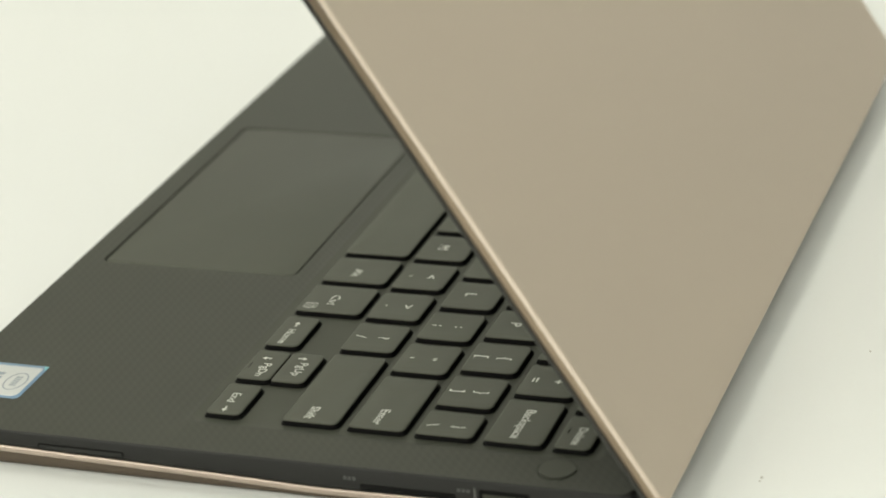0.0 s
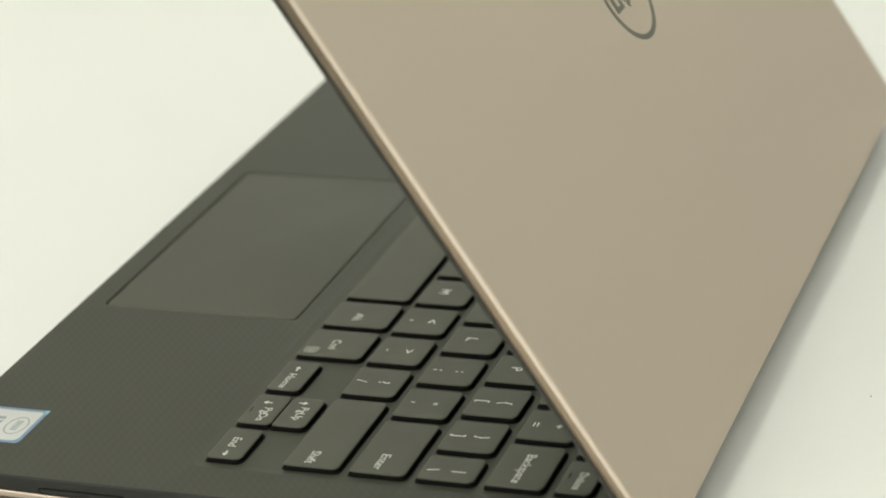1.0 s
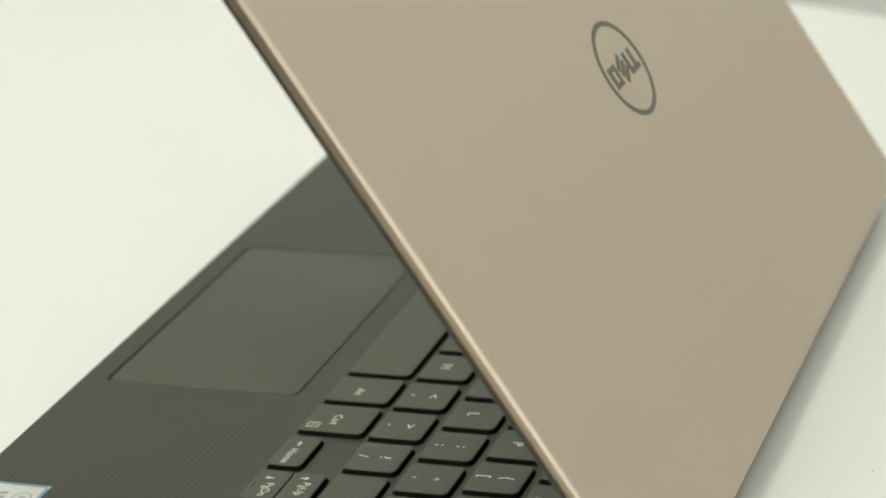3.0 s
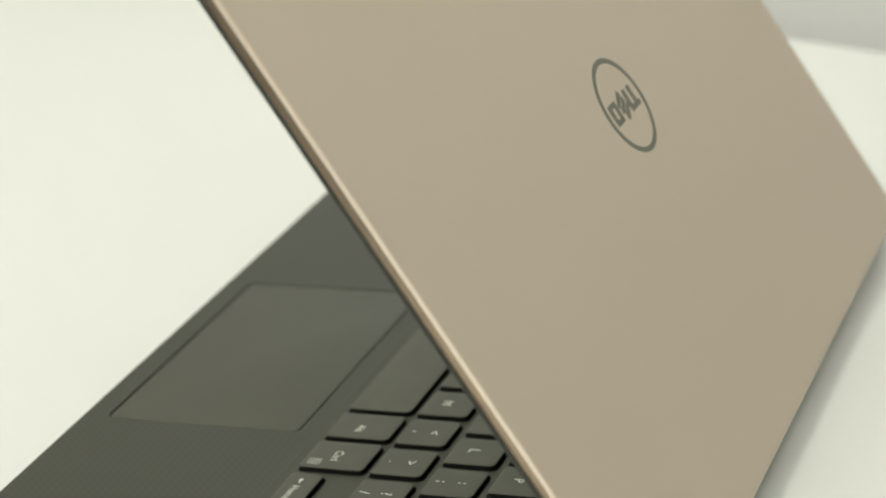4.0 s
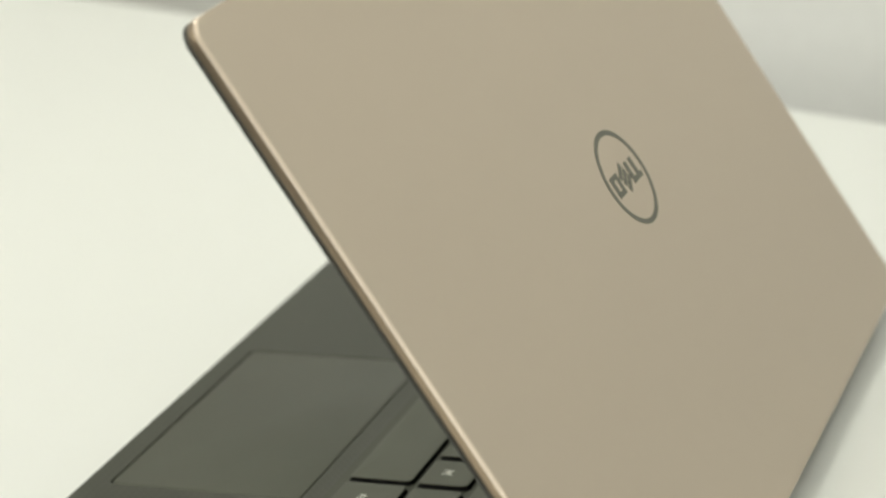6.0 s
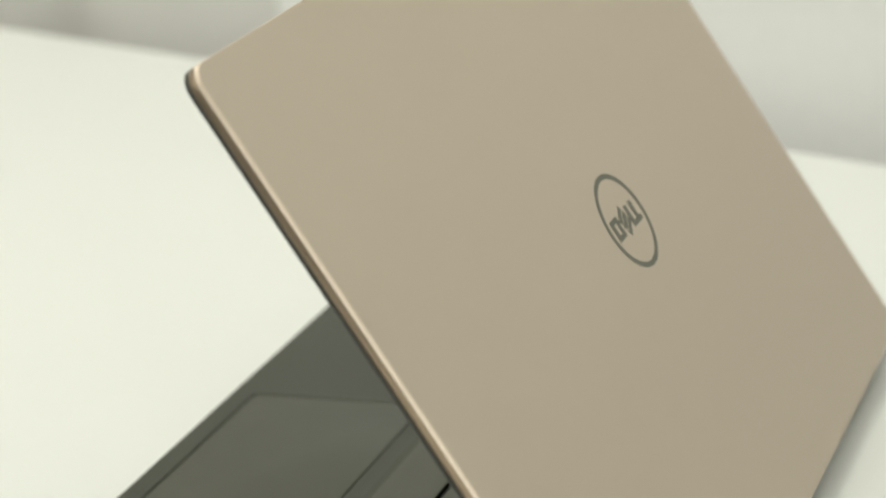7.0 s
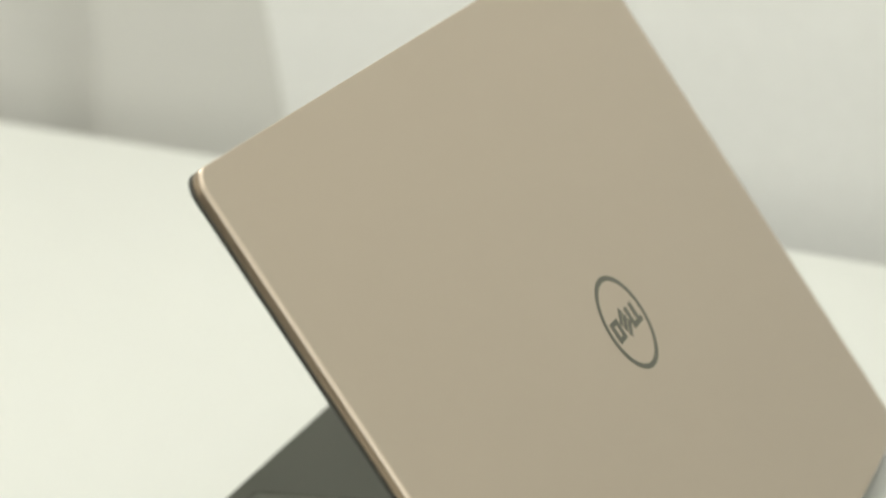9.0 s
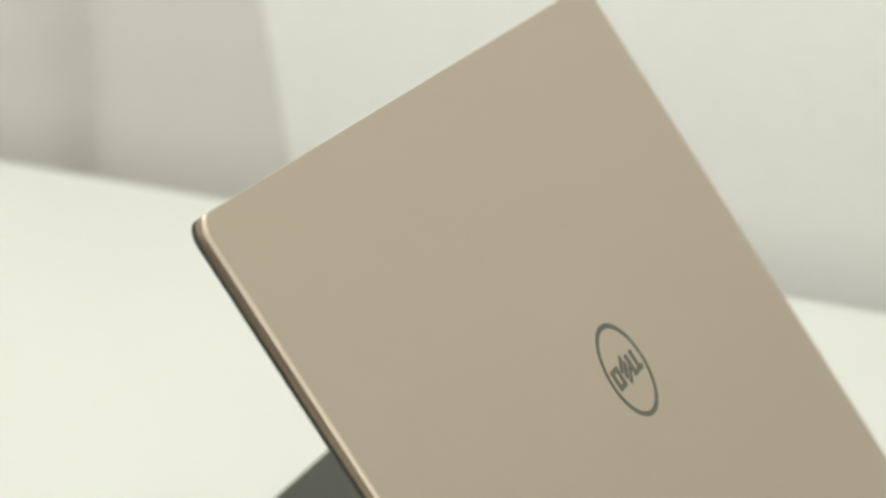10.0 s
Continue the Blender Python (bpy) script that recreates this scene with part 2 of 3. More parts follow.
structure("wall_west", bm, M_WALL, "plain white wall", "wall", at=TURN)


def white_table():
    t = tagged(new("table"), "plain white laminate table with a slim rounded edge", "table")
    t.matrix_world = TURN @ pose(0, 0, FLOOR_Z)
    h = -FLOOR_Z
    bm = bmesh.new()
    slab(bm, -1.25, 0.95, -0.66, 0.0, 0.02, h - 0.028, h, 0.003)
    part("tabletop", bm, M_TABLE, t, smooth=40)
    for x in (-1.15, 0.85):
        for y in (-0.58, -0.08):
            bm = bmesh.new()
            slab(bm, x - 0.025, x + 0.025, y - 0.025, y + 0.025, 0.006, 0.0, h - 0.028, 0.001)
            part("leg", bm, M_LAMP, t, smooth=40)
    return t


white_table()


def curtain():
    """A hanging linen drape with soft folds; its free edge flares a little towards the floor."""
    c = tagged(new("curtain"), "grey-beige linen curtain hanging in soft vertical folds", "curtain")
    c.matrix_world = TURN
    bm = bmesh.new()
    nu, nv, grid = 220, 24, []
    for j in range(nv + 1):
        v = j / nv
        z = FLOOR_Z + 0.02 + v * 2.22
        row = []
        right = -0.651 - 0.12 * max(-0.35, min(0.4, z))
        for i in range(nu + 1):
            u = i / nu
            x = X0 + 0.05 + u * (right - X0 - 0.05)
            d = x + 0.819 - 0.07 * (z - 0.1)
            fold = math.exp(-(d / 0.03) ** 2) if d < 0 else max(0.0, 1 - d / 0.038)
            y = 0.217 + 0.0015 * math.sin(x * 31) + 0.042 * fold + 0.0455 * max(0.0, 1 - (right - x) / 0.15) ** 1.3
            row.append(bm.verts.new((x, y, z)))
        grid.append(row)
    for a, b in zip(grid, grid[1:]):
        for i in range(nu):
            bm.faces.new((a[i], a[i + 1], b[i + 1], b[i]))
    ext = bmesh.ops.extrude_face_region(bm, geom=bm.faces[:])
    bmesh.ops.translate(bm, verts=[g for g in ext["geom"] if isinstance(g, bmesh.types.BMVert)], vec=(0, 0.003, 0))
    part("fabric", bm, M_CLOTH, c, smooth=60)
    bm = bmesh.new()
    bmesh.ops.create_cone(bm, cap_ends=True, segments=16, radius1=0.012, radius2=0.012, depth=1.5,
                          matrix=Matrix.Translation((-1.35, 0.225, 1.51)) @ Matrix.Rotation(radians(90), 4, "Y"))
    part("rod", bm, M_STEEL, c, smooth=40)
    return c


curtain()


# unseen panel added to carry the overhead light
def added_ceiling_panel(x, y):
    t = tagged(new("added_ceiling_panel"), "large flat white ceiling light panel, added and unseen", "lamp", group="ceiling panels")
    t.matrix_world = TURN @ pose(x, y, ZT)
    bm = bmesh.new()
    slab(bm, -0.31, 0.31, -0.31, 0.31, 0.02, -0.03, 0.0, 0.002)
    part("frame", bm, M_LAMP, t, smooth=40)
    bm = bmesh.new()
    slab(bm, -0.29, 0.29, -0.29, 0.29, 0.01, -0.033, -0.0301, 0.001)
    part("diffuser", bm, M_LEGEND, t, smooth=40)
    return t


for lx, ly, watts in ADDED_LAMPS:
    added_ceiling_panel(lx, ly)

# ---------------------------------------------------------------- the laptop
DECK = 0.0100                  # height of the palm rest
HALF, FRONT, REAR = 0.152, -0.1991, 0.0005
KEY_TOP, TRAY = 0.0114, 0.0099
PITCH, SHIFT_X, PRINT_X = 0.01910, 0.0008, 0.0019
KEYS_R = 0.13392
laptop = tagged(new("laptop"), "rose-gold laptop with a black keyboard deck, its lid half closed", "laptop")


def seam(y):
    """Height of the joint between the black deck and the metal bottom, dipping behind the palm rest."""
    return 0.0033 + 0.0024 * min(1.0, max(0.0, (-0.085 - y) / 0.09)) ** 0.75 + 0.0010 * min(1.0, max(0.0, (y + 0.075) / 0.06))


def o(d):
    return (-HALF + d, HALF - d, FRONT + d, REAR - d)


def deck():
    bm = bmesh.new()
    b = 0.0005
    split = -0.1245
    x0, x1, y0, y1 = o(b)
    tiny = 0.00002
    n = 6
    # front zone with the opening of the touchpad
    loft(bm, [rrect(x0, x1, y0, split, (0.0065, 0.0065, tiny, tiny), DECK, n),
              rrect(-0.0523, 0.0523, -0.1911, -0.1285, 0.0022, DECK, n),
              rrect(-0.0521, 0.0521, -0.1909, -0.1287, 0.0021, DECK - 0.0003, n),
              rrect(-0.0521, 0.0521, -0.1909, -0.1287, 0.0021, DECK - 0.0011, n)], False, True)
    # rear zone with the sunken keyboard tray
    loft(bm, [rrect(x0, x1, split, y1, (tiny, tiny, 0.004, 0.004), DECK, n),
              rrect(-0.1388, 0.1388, -0.1234, -0.0107, 0.0036, DECK, n),
              rrect(-0.1380, 0.1380, -0.1228, -0.0113, 0.0034, DECK + 0.00008, n),
              rrect(-0.1374, 0.1374, -0.1222, -0.0119, 0.0030, DECK + 0.00004, n),
              rrect(-0.1362, 0.1362, -0.1210, -0.0129, 0.0024, TRAY + 0.00002, n),
              rrect(-0.1356, 0.1356, -0.1204, -0.0133, 0.0020, TRAY, n)], False, True)
    for f in bm.faces:
        if f.calc_center_median().z < DECK - 0.00001 and f.calc_center_median().y > split:
            f.material_index = 1
    part("palm_rest", bm, [M_CARBON, M_TRAY], laptop, "black soft-touch palm rest with a fine woven pattern", smooth=35)
    bm = bmesh.new()
    r = (0.0065, 0.0065, 0.004, 0.004)

    def ring(d, z):
        f = z if callable(z) else (lambda y: z)
        return sided(rrect(*o(d), r, f, n), 24, f)
    loft(bm, [ring(b, DECK), ring(b * 0.35, DECK - b * 0.25), ring(0.0, DECK - b),
              ring(0.0002, lambda y: seam(y) + 0.0002), ring(0.003, lambda y: seam(y) + 0.0002)])
    part("deck_rim", bm, M_RUBBER, laptop, "matt black rim of the keyboard deck", smooth=50)
    bm = bmesh.new()
    e = -0.0006
    loft(bm, [ring(0.003, lambda y: seam(y) + 0.0001), ring(e + 0.0003, lambda y: seam(y) + 0.0001),
              ring(e, lambda y: seam(y) - 0.0002), ring(e, lambda y: seam(y) - 0.0013),
              ring(e + 0.0002, lambda y: seam(y) - 0.0016)])
    shell = part("bottom_shell", bm, M_GOLD_SIDE, laptop, "rose-gold aluminium bottom shell", smooth=40)
    # underside drawn nearly to the table, contact shade put into its colour
    bm = bmesh.new()
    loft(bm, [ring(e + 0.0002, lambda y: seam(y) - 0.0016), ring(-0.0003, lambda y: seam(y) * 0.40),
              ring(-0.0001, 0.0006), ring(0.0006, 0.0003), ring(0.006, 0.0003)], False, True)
    part("underside", bm, M_UNDER, shell, "curved rose-gold underside, coloured dark brown for its shade", smooth=60)
    for y in (-0.185, -0.012):
        bm = bmesh.new()
        slab(bm, -0.12, 0.12, y - 0.004, y + 0.004, 0.0035, 0.0, 0.0013, 0.0002)
        part("rubber_foot", bm, M_RUBBER, laptop, smooth=40)


deck()


def touchpad():
    bm = bmesh.new()
    slab(bm, -0.0517, 0.0517, -0.1905, -0.1291, 0.0019, DECK - 0.0010, DECK - 0.00012, 0.0002)
    part("touchpad", bm, M_PAD, laptop, "smooth dark grey glass touchpad", smooth=40)


touchpad()


def key(xr, w, yf, d, legends=()):
    """A key from its right and front edges. legends: text, x, y, size."""
    xr += SHIFT_X
    bm = bmesh.new()
    r = (0.0009, 0.0009, 0.0019, 0.0019)
    x0, x1, y0, y1 = xr - w, xr, yf, yf + d
    z0, z1 = TRAY + 0.0001, KEY_TOP

    def lp(i, z):
        return rrect(x0 + i, x1 - i, y0 + i, y1 - i, tuple(max(0.0003, q - i * 0.4) for q in r), z, 4)
    # black walls and flange stand for the shaded gap round the key
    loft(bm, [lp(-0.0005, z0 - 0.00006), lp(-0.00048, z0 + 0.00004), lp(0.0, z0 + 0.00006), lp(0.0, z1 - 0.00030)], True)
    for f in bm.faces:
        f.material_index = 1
    rings = loft(bm, [lp(0.0, z1 - 0.00030), lp(0.00008, z1 - 0.00014), lp(0.00025, z1 - 0.00004), lp(0.0005, z1)])
    cx, cy = (x0 + x1) / 2, (y0 + y1) / 2
    # a slightly dished top
    inner = [bm.verts.new((cx + (v.co.x - cx) * 0.55, cy + (v.co.y - cy) * 0.55, z1 - 0.00012)) for v in rings[-1]]
    for i in range(len(inner)):
        j = (i + 1) % len(inner)
        bm.faces.new((rings[-1][i], rings[-1][j], inner[j], inner[i]))
    bm.faces.new(inner)
    k = part("key", bm, [M_KEY, M_SHADE_MARK], laptop, smooth=50)
    for text, x, y, size in legends:
        me = text_mesh(text, size)
        me.materials.append(M_LEGEND)
        g = new("legend", me)
        g.location = (x + PRINT_X, y, z1 - 0.00002)
        g.parent = k
    return k


def strokes(k, rects, mat=M_LEGEND, name="legend"):
    """Small printed bars on a key: x0, x1, y0, y1."""
    bm = bmesh.new()
    for x0, x1, y0, y1 in rects:
        box(bm, x0 + PRINT_X, x1 + PRINT_X, y0, y1, KEY_TOP - 0.00006, KEY_TOP + 0.00001)
    part(name, bm, mat, k)


def arrow(k, x, y, turn):
    bm = bmesh.new()
    box(bm, -0.0013, 0.0002, -0.0002, 0.0002, -0.00004, 0.00001)
    v = [bm.verts.new(p) for p in ((0.0001, -0.0009, 0.00001), (0.0014, 0, 0.00001), (0.0001, 0.0009, 0.00001))]
    bm.faces.new(v)
    ob = part("arrow", bm, M_LEGEND, k)
    ob.matrix_basis = pose(x + PRINT_X, y, KEY_TOP - 0.00001, 0, 0, turn)


KW, KD = 0.0156, 0.0152
CAP = 0.0046                    # letter size
Y1, Y2, Y3, Y4, YB, YF = -0.09708, -0.07888, -0.06068, -0.04248, -0.11868, -0.0243


def letter(c, xr, yf):
    return key(xr, KW, yf, KD, [(c, xr - 0.0091, yf + 0.0064, CAP)])


def double(lo, hi, xr, yf, dx=-0.0088, size=0.0046):
    return key(xr, KW, yf, KD, [(lo, xr + dx, yf + 0.0032, size), (hi, xr + dx, yf + 0.0096, size)])


def word(text, xr, w, yf, d, x, y, size=0.0036):
    return key(xr, w, yf, d, [(text, x, y, size)] if text else [])


# letter rows, from the right end of each
for i, c in enumerate("MNBVCXZ"):
    letter(c, 0.03665 - i * PITCH, Y1)
double(",", "<", 0.05579, Y1)
double(".", ">", 0.07493, Y1)
double("/", "?", 0.09407, Y1)
word("Shift", KEYS_R, KEYS_R - 0.0973, Y1, KD, 0.1279, -0.0905)
word("Shift", -0.0975, 0.0364, Y1, KD, -0.128, -0.0905)
for i, c in enumerate("KJHGFDSA"):
    letter(c, 0.04603 - i * PITCH, Y2)
letter("L", 0.04603 + PITCH, Y2)
double(";", ":", 0.04603 + 2 * PITCH, Y2)
double("'", '"', 0.04603 + 3 * PITCH, Y2)
word("Enter", KEYS_R, KEYS_R - 0.1066, Y2, KD, 0.1268, -0.0720)
word("Caps", 0.04603 - 8 * PITCH, 0.0268, Y2, KD, -0.127, -0.0720)
for i, c in enumerate("POIUYTREWQ"):
    letter(c, 0.08038 - i * PITCH, Y3)
double("[", "{", 0.08038 + PITCH, Y3)
double("]", "}", 0.08038 + 2 * PITCH, Y3)
key(KEYS_R, KEYS_R - 0.1218, Y3, KD, [("\\", 0.1281, -0.0576, 0.0042), ("|", 0.1281, -0.0508, 0.0042)])
word("Tab", 0.08038 - 10 * PITCH, 0.0229, Y3, KD, -0.127, -0.0540)
for i, (lo, hi) in enumerate(zip("=-0987654321`", "+_)(*&^%$#@!~")):
    double(lo, hi, 0.10926 - i * PITCH, Y4)
word("Backspace", KEYS_R, KEYS_R - 0.1124, Y4, KD, 0.1234, -0.0355)
FW, FD = 0.0158, 0.0093
k = word("Delete", KEYS_R, FW, YF, FD, 0.1267, -0.0194, 0.0032)
strokes(k, [(0.1232, 0.1256, -0.0229, -0.0226)], M_SHADE_MARK, "indicator_bar")
for i in range(12):
    word("F%d" % (12 - i), KEYS_R - (i + 1) * PITCH, FW, YF, FD, KEYS_R - (i + 1) * PITCH - 0.0079, -0.0195, 0.0030)
word("Esc", KEYS_R - 13 * PITCH, FW, YF, FD, KEYS_R - 13 * PITCH - 0.0079, -0.0195, 0.0030)
# bottom row
BD = 0.0193
key(0.03624, 0.0936, YB, BD)
word("Alt", 0.05476, 0.0154, YB, BD, 0.0478, -0.1099)
k = word("Ctrl", 0.07423, 0.0163, YB, BD, 0.0656, -0.1099)
m0 = 0.0697
strokes(k, [(m0 - 0.0015, m0 + 0.0015, -0.1171, -0.1169), (m0 - 0.0015, m0 + 0.0015, -0.1137, -0.1135),
            (m0 - 0.0015, m0 - 0.0013, -0.1169, -0.1137), (m0 + 0.0013, m0 + 0.0015, -0.1169, -0.1137),
            (m0 - 0.0009, m0 + 0.0009, -0.1162, -0.1160), (m0 - 0.0009, m0 + 0.0009, -0.1154, -0.1152), (m0 - 0.0009, m0 + 0.0009, -0.1146, -0.1144)], name="menu_icon")
for text, xr, w in (("Alt", -0.0608, 0.0158), ("", -0.0799, 0.0158), ("Fn", -0.0990, 0.0158), ("Ctrl", -0.1181, 0.0158)):
    word(text, xr, w, YB, BD, xr - 0.0085, -0.1099)
HD = 0.0097
k = word("Home", 0.09531, 0.0172, YB, HD, 0.0889, -0.1144, 0.0034)
arrow(k, 0.0817, -0.1144, 180)
k = word("PgDn", 0.11476, 0.0162, YB, HD, 0.1083, -0.1133, 0.0034)
arrow(k, 0.1019, -0.1145, -90)
strokes(k, [(0.1050, 0.1078, -0.1176, -0.1174)], M_SHADE_MARK, "homing_bar")
k = word("PgUp", 0.11476, 0.0162, YB + 0.0100, HD - 0.0002, 0.1064, -0.1035, 0.0034)
arrow(k, 0.1006, -0.1047, 90)
k = word("End", KEYS_R, 0.0160, YB, HD, 0.1242, -0.1142, 0.0034)
arrow(k, 0.1302, -0.1142, 0)


def power_button():
    bm = bmesh.new()
    bmesh.ops.create_cone(bm, cap_ends=True, segments=40, radius1=0.0047, radius2=0.0047, depth=0.0004, matrix=Matrix.Translation((0.1430, -0.0208, DECK + 0.0001)))
    ring = [e for e in bm.edges if all(v.co.z > DECK + 0.0002 for v in e.verts)]
    bmesh.ops.bevel(bm, geom=ring, offset=0.00018, segments=2, affect="EDGES")
    b = part("power_button", bm, M_TRAY, laptop, "round black power button", smooth=40)
    bm = bmesh.new()
    prof = [(0.0047, 0.0), (0.0047, 0.00014), (0.0049, 0.00014), (0.0049, 0.0)]
    loft(bm, [[(0.1430 + r * math.cos(2 * math.pi * i / 40), -0.0208 + r * math.sin(2 * math.pi * i / 40), DECK + z - 0.0001) for i in range(40)] for r, z in prof])
    part("groove", bm, M_SHADE_MARK, b, smooth=40)


power_button()


def side_ports():
    x = HALF
    # speaker slot near the front, its dark hollow a flat near-black plate
    bm = bmesh.new()
    slab(bm, -0.0125, 0.0125, -0.0009, 0.0009, 0.0007, -0.001, 0.00016, 0.0001)
    p = part("speaker_slot", bm, M_SHADE_MARK, laptop, "narrow black speaker slot", smooth=40)
    bm = bmesh.new()
    slab(bm, -0.0119, 0.0119, -0.0007, 0.00055, 0.0004, 0.0, 0.00020, 0.00005)
    part("grille", bm, M_RUBBER, p, smooth=40)
    p.matrix_basis = Matrix.Translation((x - 0.0001, -0.1468, 0.0064)) @ Matrix.Rotation(radians(90), 4, "Z") @ Matrix.Rotation(radians(90), 4, "X")
    # memory card slot, its shaded inside a near-black plate too
    bm = bmesh.new()
    slab(bm, -0.0125, 0.0125, -0.00085, 0.00085, 0.0004, -0.001, 0.00020, 0.0001)
    p = part("card_slot", bm, M_SHADE_MARK, laptop, "thin black memory card slot", smooth=40)
    p.matrix_basis = Matrix.Translation((x - 0.0001, -0.0568, 0.0047)) @ Matrix.Rotation(radians(90), 4, "Z") @ Matrix.Rotation(radians(90), 4, "X")
    # socket with a steel rim
    bm = bmesh.new()
    loft(bm, [rrect(-0.0064, 0.0064, -0.0025, 0.0025, 0.0005, 0.00005), rrect(-0.0064, 0.0064, -0.0025, 0.0025, 0.0005, 0.0003),
              rrect(-0.0061, 0.0061, -0.0023, 0.0023, 0.0003, 0.0003), rrect(-0.0061, 0.0061, -0.0023, 0.0023, 0.0003, 0.00006)], False, True)
    p = part("usb_port", bm, M_SHADE_MARK, laptop, "rectangular socket with a steel rim", smooth=40)
    m = Matrix.Translation((x - 0.0001, -0.0316, 0.0051)) @ Matrix.Rotation(radians(90), 4, "Z") @ Matrix.Rotation(radians(90), 4, "X")
    p.matrix_basis = m
    bm = bmesh.new(); box(bm, -0.0055, 0.0055, 0.0002, 0.0014, 0.00008, 0.00022, 0.00003)
    part("tongue", bm, M_TRAY, p)
    bm = bmesh.new(); box(bm, x - 0.0003, x + 0.0001, -0.0394, -0.0389, 0.0042, 0.0080, 0.00008)
    part("steel_strip", bm, M_STEEL, laptop, "thin steel strip beside the socket")
    # printed signs over the sockets
    for y in (-0.0719, -0.0420):
        bm = bmesh.new()
        for i in range(3):
            box(bm, x - 0.0003, x + 0.00012, y - 0.0016 + i * 0.0012, y - 0.0008 + i * 0.0012, 0.0065, 0.0074)
        part("port_sign", bm, M_FAINT, laptop)


side_ports()


def sticker():
    bm = bmesh.new()
    z = DECK + 0.00002
    slab(bm, 0.1173, 0.1357, -0.1918, -0.1737, (0.0003, 0.0003, 0.0016, 0.0003), z, z + 0.00008, 0.00003)
    s = part("sticker", bm, M_STICKER_BLUE, laptop, "square badge sticker with a blue foil border", smooth=40)
    bm = bmesh.new()
    slab(bm, 0.1186, 0.1346, -0.1902, -0.1748, (0.0002, 0.0002, 0.0020, 0.0006), z + 0.00006, z + 0.00013, 0.00003)
    part("face", bm, M_STICKER_WHITE, s, "pale silver foil face", smooth=40)
    # glint on the foil's corner, laid on as a cyan triangle
    bm = bmesh.new()
    v = [bm.verts.new((x, y, z + h)) for h in (0.00007, 0.00012) for x, y in ((0.1174, -0.1738), (0.1174, -0.1752), (0.1200, -0.1738))]
    for f in ((0, 1, 2), (3, 4, 5), (0, 1, 4, 3), (1, 2, 5, 4), (2, 0, 3, 5)):
        bm.faces.new([v[i] for i in f])
    part("corner_glint", bm, M_GLINT, s, "cyan glint painted on the corner of the foil")
    # oval mark and bars in place of the lettering
    bm = bmesh.new()
    n = 36
    loops = []
    for a, b, h in ((0.0048, 0.0032, 0.00010), (0.0048, 0.0032, 0.00016), (0.0044, 0.0028, 0.00016), (0.0044, 0.0028, 0.00010)):
        loops.append([(0.1268 + a * math.cos(2 * math.pi * i / n), -0.1790 + b * math.sin(2 * math.pi * i / n), z + h) for i in range(n)])
    loft(bm, loops)
    part("oval_mark", bm, M_STICKER_PRINT, s, "thin dark oval", smooth=40)
    bm = bmesh.new()
    for i in range(5):
        box(bm, 0.1241 + i * 0.0011, 0.1248 + i * 0.0011, -0.1800, -0.1780, z + 0.0001, z + 0.00015)
    part("mark_bars", bm, M_STICKER_PRINT, s)
    bm = bmesh.new()
    for i in range(4):
        box(bm, 0.1225 + i * 0.0022, 0.1240 + i * 0.0022, -0.1866, -0.1842, z + 0.0001, z + 0.00015)
    part("lower_bars", bm, M_STICKER_PRINT, s)


sticker()

# lid: local x across, y up the lid from the hinge, z out of its back
LID_ANGLE = 59.19
LID = Matrix.Translation((0, 0.00282, 0.00842)) @ Matrix((
    (-1, 0, 0, 0), (0, -math.cos(radians(LID_ANGLE)), math.sin(radians(LID_ANGLE)), 0),
    (0, math.sin(radians(LID_ANGLE)), math.cos(radians(LID_ANGLE)), 0), (0, 0, 0, 1)))


EMBLEM_BLOCKS = (
    (-0.0098, 0.0, 0.0022, 0.0066, 0), (-0.0056, 0.0, 0.0020, 0.0066, 0), (-0.0077, 0.0025, 0.0024, 0.0016, 0), (-0.0077, -0.0025, 0.0024, 0.0016, 0),
    (-0.0014, 0.0023, 0.0060, 0.0018, 38), (-0.0004, 0.0002, 0.0060, 0.0018, 38), (0.0006, -0.0019, 0.0060, 0.0018, 38),
    (0.0046, 0.0009, 0.0022, 0.0052, 0), (0.0090, 0.0009, 0.0022, 0.0052, 0), (0.0076, -0.00255, 0.0082, 0.0017, 0))


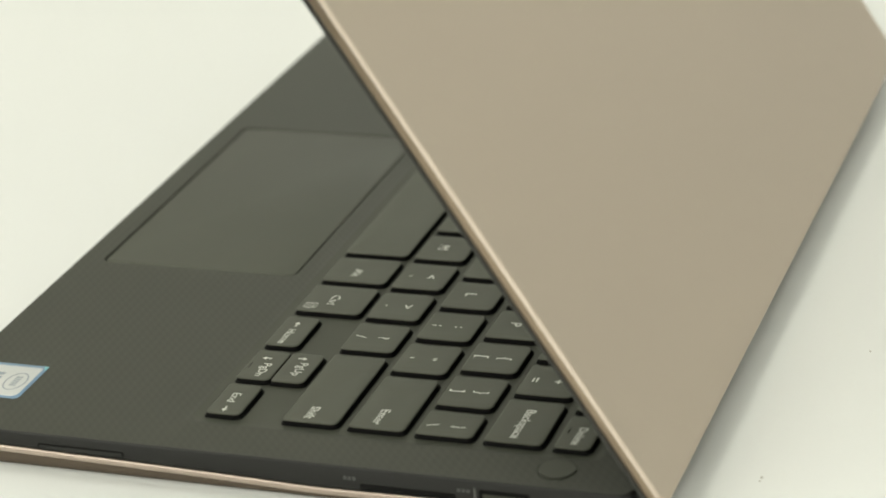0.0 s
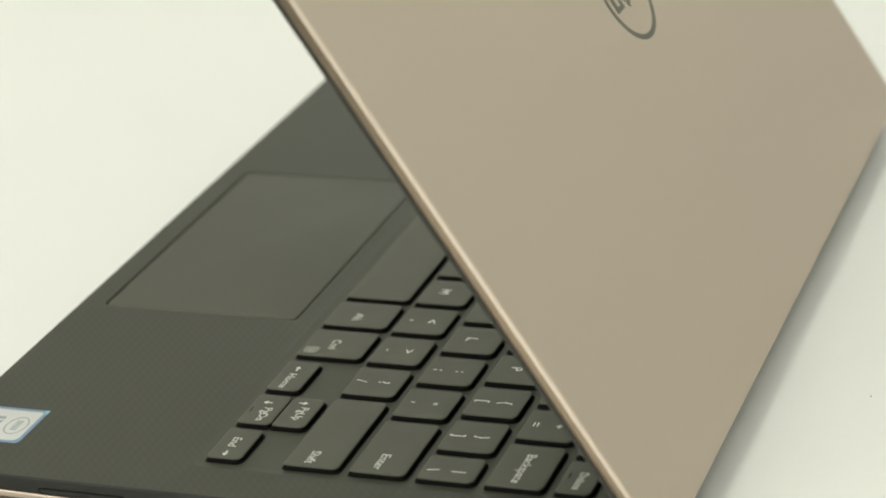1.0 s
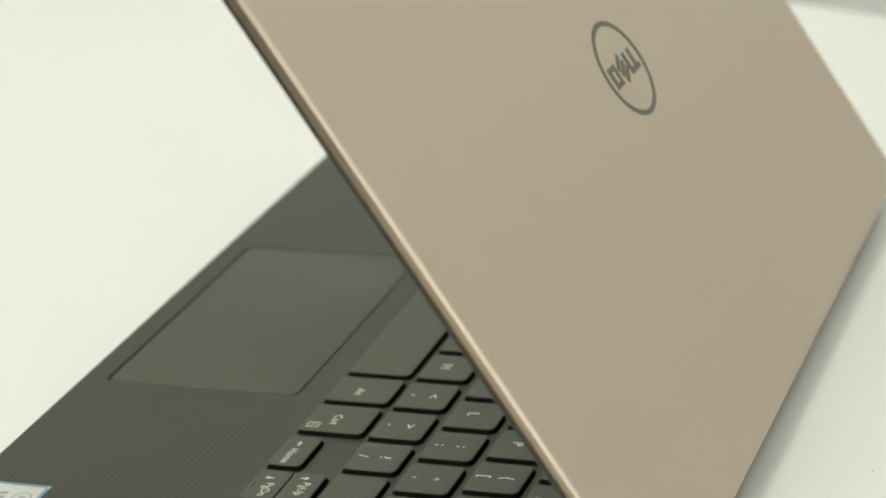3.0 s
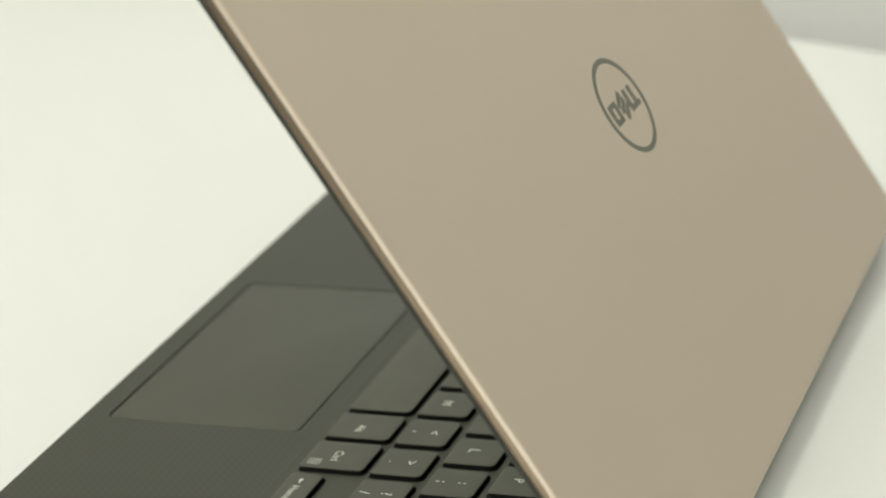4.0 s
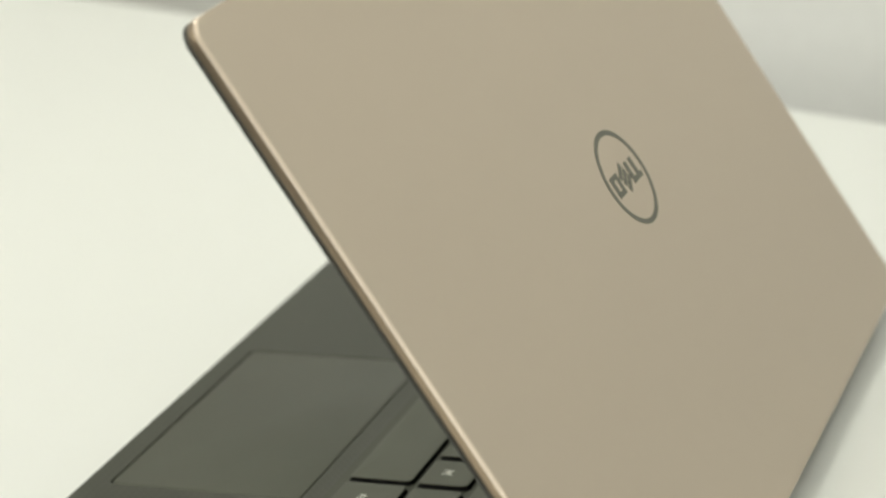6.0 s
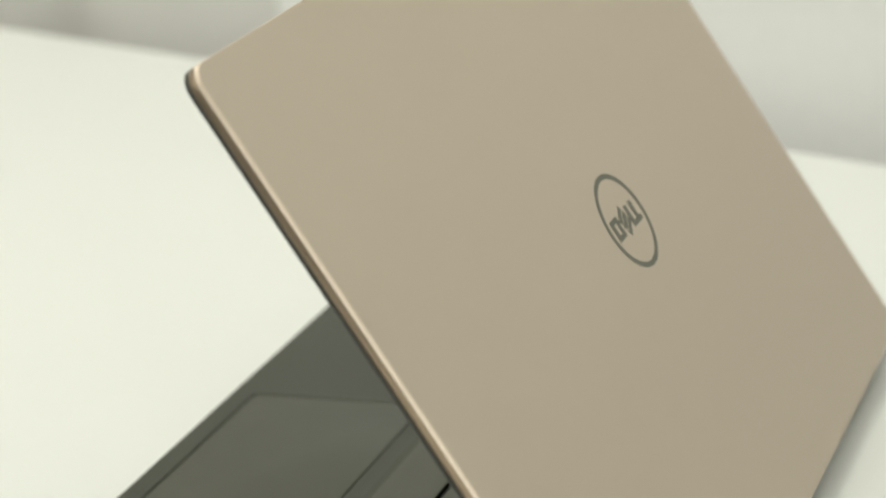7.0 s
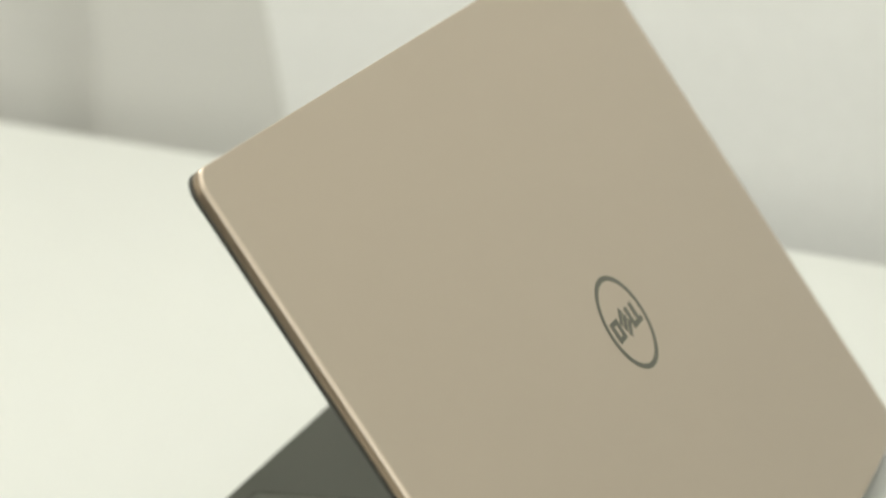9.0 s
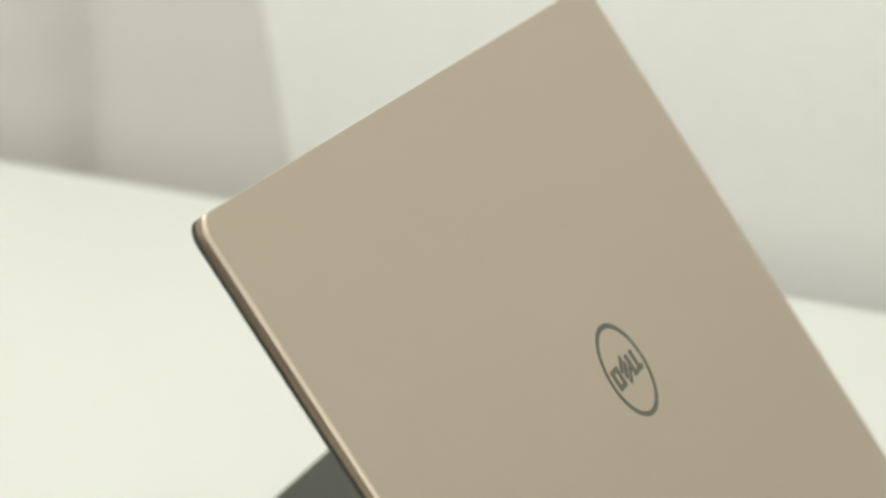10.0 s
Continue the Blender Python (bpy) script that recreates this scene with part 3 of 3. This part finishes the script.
def lid():
    L0, L1, T = -0.00358, 0.19726, 0.00490
    r = (0.004, 0.004, 0.0045, 0.0058)
    n = 8

    def q(i, z):
        return rrect(-HALF + i, 0.1495 - i, L0 + i * 0.5, L1 - i * 0.12, r, z, n)
    bm = bmesh.new()
    loft(bm, [q(0.0010, 0.00488), q(0.0015, 0.00490), q(0.0040, 0.00490)], False, True)
    shell = part("lid_shell", bm, M_GOLD, laptop, "rose-gold aluminium lid with a bevelled rim", smooth=22)
    shell.matrix_basis = LID
    bm = bmesh.new()
    loft(bm, [q(0.0, 0.0041), q(0.0006, 0.00475), q(0.0010, 0.00488)])
    part("bevel", bm, M_GOLD_EDGE, shell, "bevel round the lid, coloured lighter for its highlight", smooth=40)
    # the rim's shade is in its darker colour
    bm = bmesh.new()
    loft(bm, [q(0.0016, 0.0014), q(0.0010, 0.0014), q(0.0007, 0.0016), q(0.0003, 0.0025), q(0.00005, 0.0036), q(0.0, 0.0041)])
    part("rim", bm, M_GOLD_RIM, shell, "polished rose-gold rim below the bevel, coloured dark for its shade", smooth=40)
    bm = bmesh.new()
    loft(bm, [q(0.0020, 0.0016), q(0.0011, 0.0014), q(0.0008, 0.0012), q(0.0006, 0.0006), q(0.0008, 0.0003), q(0.0030, 0.0)], False, True)
    part("bezel", bm, M_BEZEL, shell, "dark grey bezel round the display", smooth=50)
    bm = bmesh.new()
    slab(bm, -0.1468, 0.1468, 0.0205, 0.1858, 0.001, -0.0002, 0.0003, 0.0001)
    d = part("display", bm, M_GLASS, shell, "dark switched-off display", smooth=40)
    d.matrix_basis = Matrix.Rotation(radians(180), 4, "Y")
    # round emblem: ring and slanted block marks
    cx, cy, z = 0.0052, 0.0953, T
    bm = bmesh.new()
    m = 64
    loops = []
    for s, h in ((0, -0.0002), (0, 0.00008), (1, 0.00008), (1, -0.0002)):
        pts = []
        for i in range(m):
            a = 2 * math.pi * i / m
            ro = 0.0151
            rr = ro - 0.0017 if s else ro
            pts.append((cx + rr * math.cos(a), cy + rr * math.sin(a), z + h))
        loops.append(pts)
    loft(bm, loops)
    e = part("emblem", bm, M_EMBLEM, shell, "dark grey ring emblem on the lid", smooth=40)

    def mark(outline):
        bm = bmesh.new()
        lo = [bm.verts.new((cx + x, cy + y, z - 0.0002)) for x, y in outline]
        hi = [bm.verts.new((cx + x, cy + y, z + 0.00008)) for x, y in outline]
        bm.faces.new(hi)
        for i in range(len(lo)):
            k = (i + 1) % len(lo)
            bm.faces.new((lo[i], lo[k], hi[k], hi[i]))
        part("block_mark", bm, M_EMBLEM, e)

    def rect(ax, ay, w, h, turn):
        c, s = math.cos(radians(turn)), math.sin(radians(turn))
        return [(ax + px * c - py * s, ay + px * s + py * c) for px, py in ((-w / 2, -h / 2), (w / 2, -h / 2), (w / 2, h / 2), (-w / 2, h / 2))]
    # plain block shapes
    for ax, ay, w, h, turn in EMBLEM_BLOCKS:
        mark(rect(ax - 0.0005, ay, w, h, turn))
    return shell


lid()


def hinge():
    bm = bmesh.new()
    bmesh.ops.create_cone(bm, cap_ends=True, segments=24, radius1=0.0034, radius2=0.0034, depth=0.25,
                          matrix=Matrix.Translation((0, 0.0005, 0.0086)) @ Matrix.Rotation(radians(90), 4, "Y"))
    part("hinge", bm, M_RUBBER, laptop, "long black barrel hinge", smooth=40)


hinge()


# ---------------------------------------------------------------- specks on the table
def crumb(x, y, size, seed):
    rnd = random.Random(seed)
    bm = bmesh.new()
    bmesh.ops.create_icosphere(bm, subdivisions=1, radius=size)
    for v in bm.verts:
        v.co *= 0.7 + 0.6 * rnd.random()
        v.co.z = max(-size * 0.35, v.co.z * 0.5)
    ob = new("crumb", finish(bm, "crumb", M_CRUMB))
    ob.location = (x, y, size * 0.35)
    tagged(ob, "tiny dark crumb lying on the white table", "crumb", group="crumbs on the table")


crumb(0.1206, 0.0241, 0.00036, 1)
crumb(0.1223, 0.0239, 0.00022, 2)
crumb(0.0506, 0.0374, 0.00034, 3)
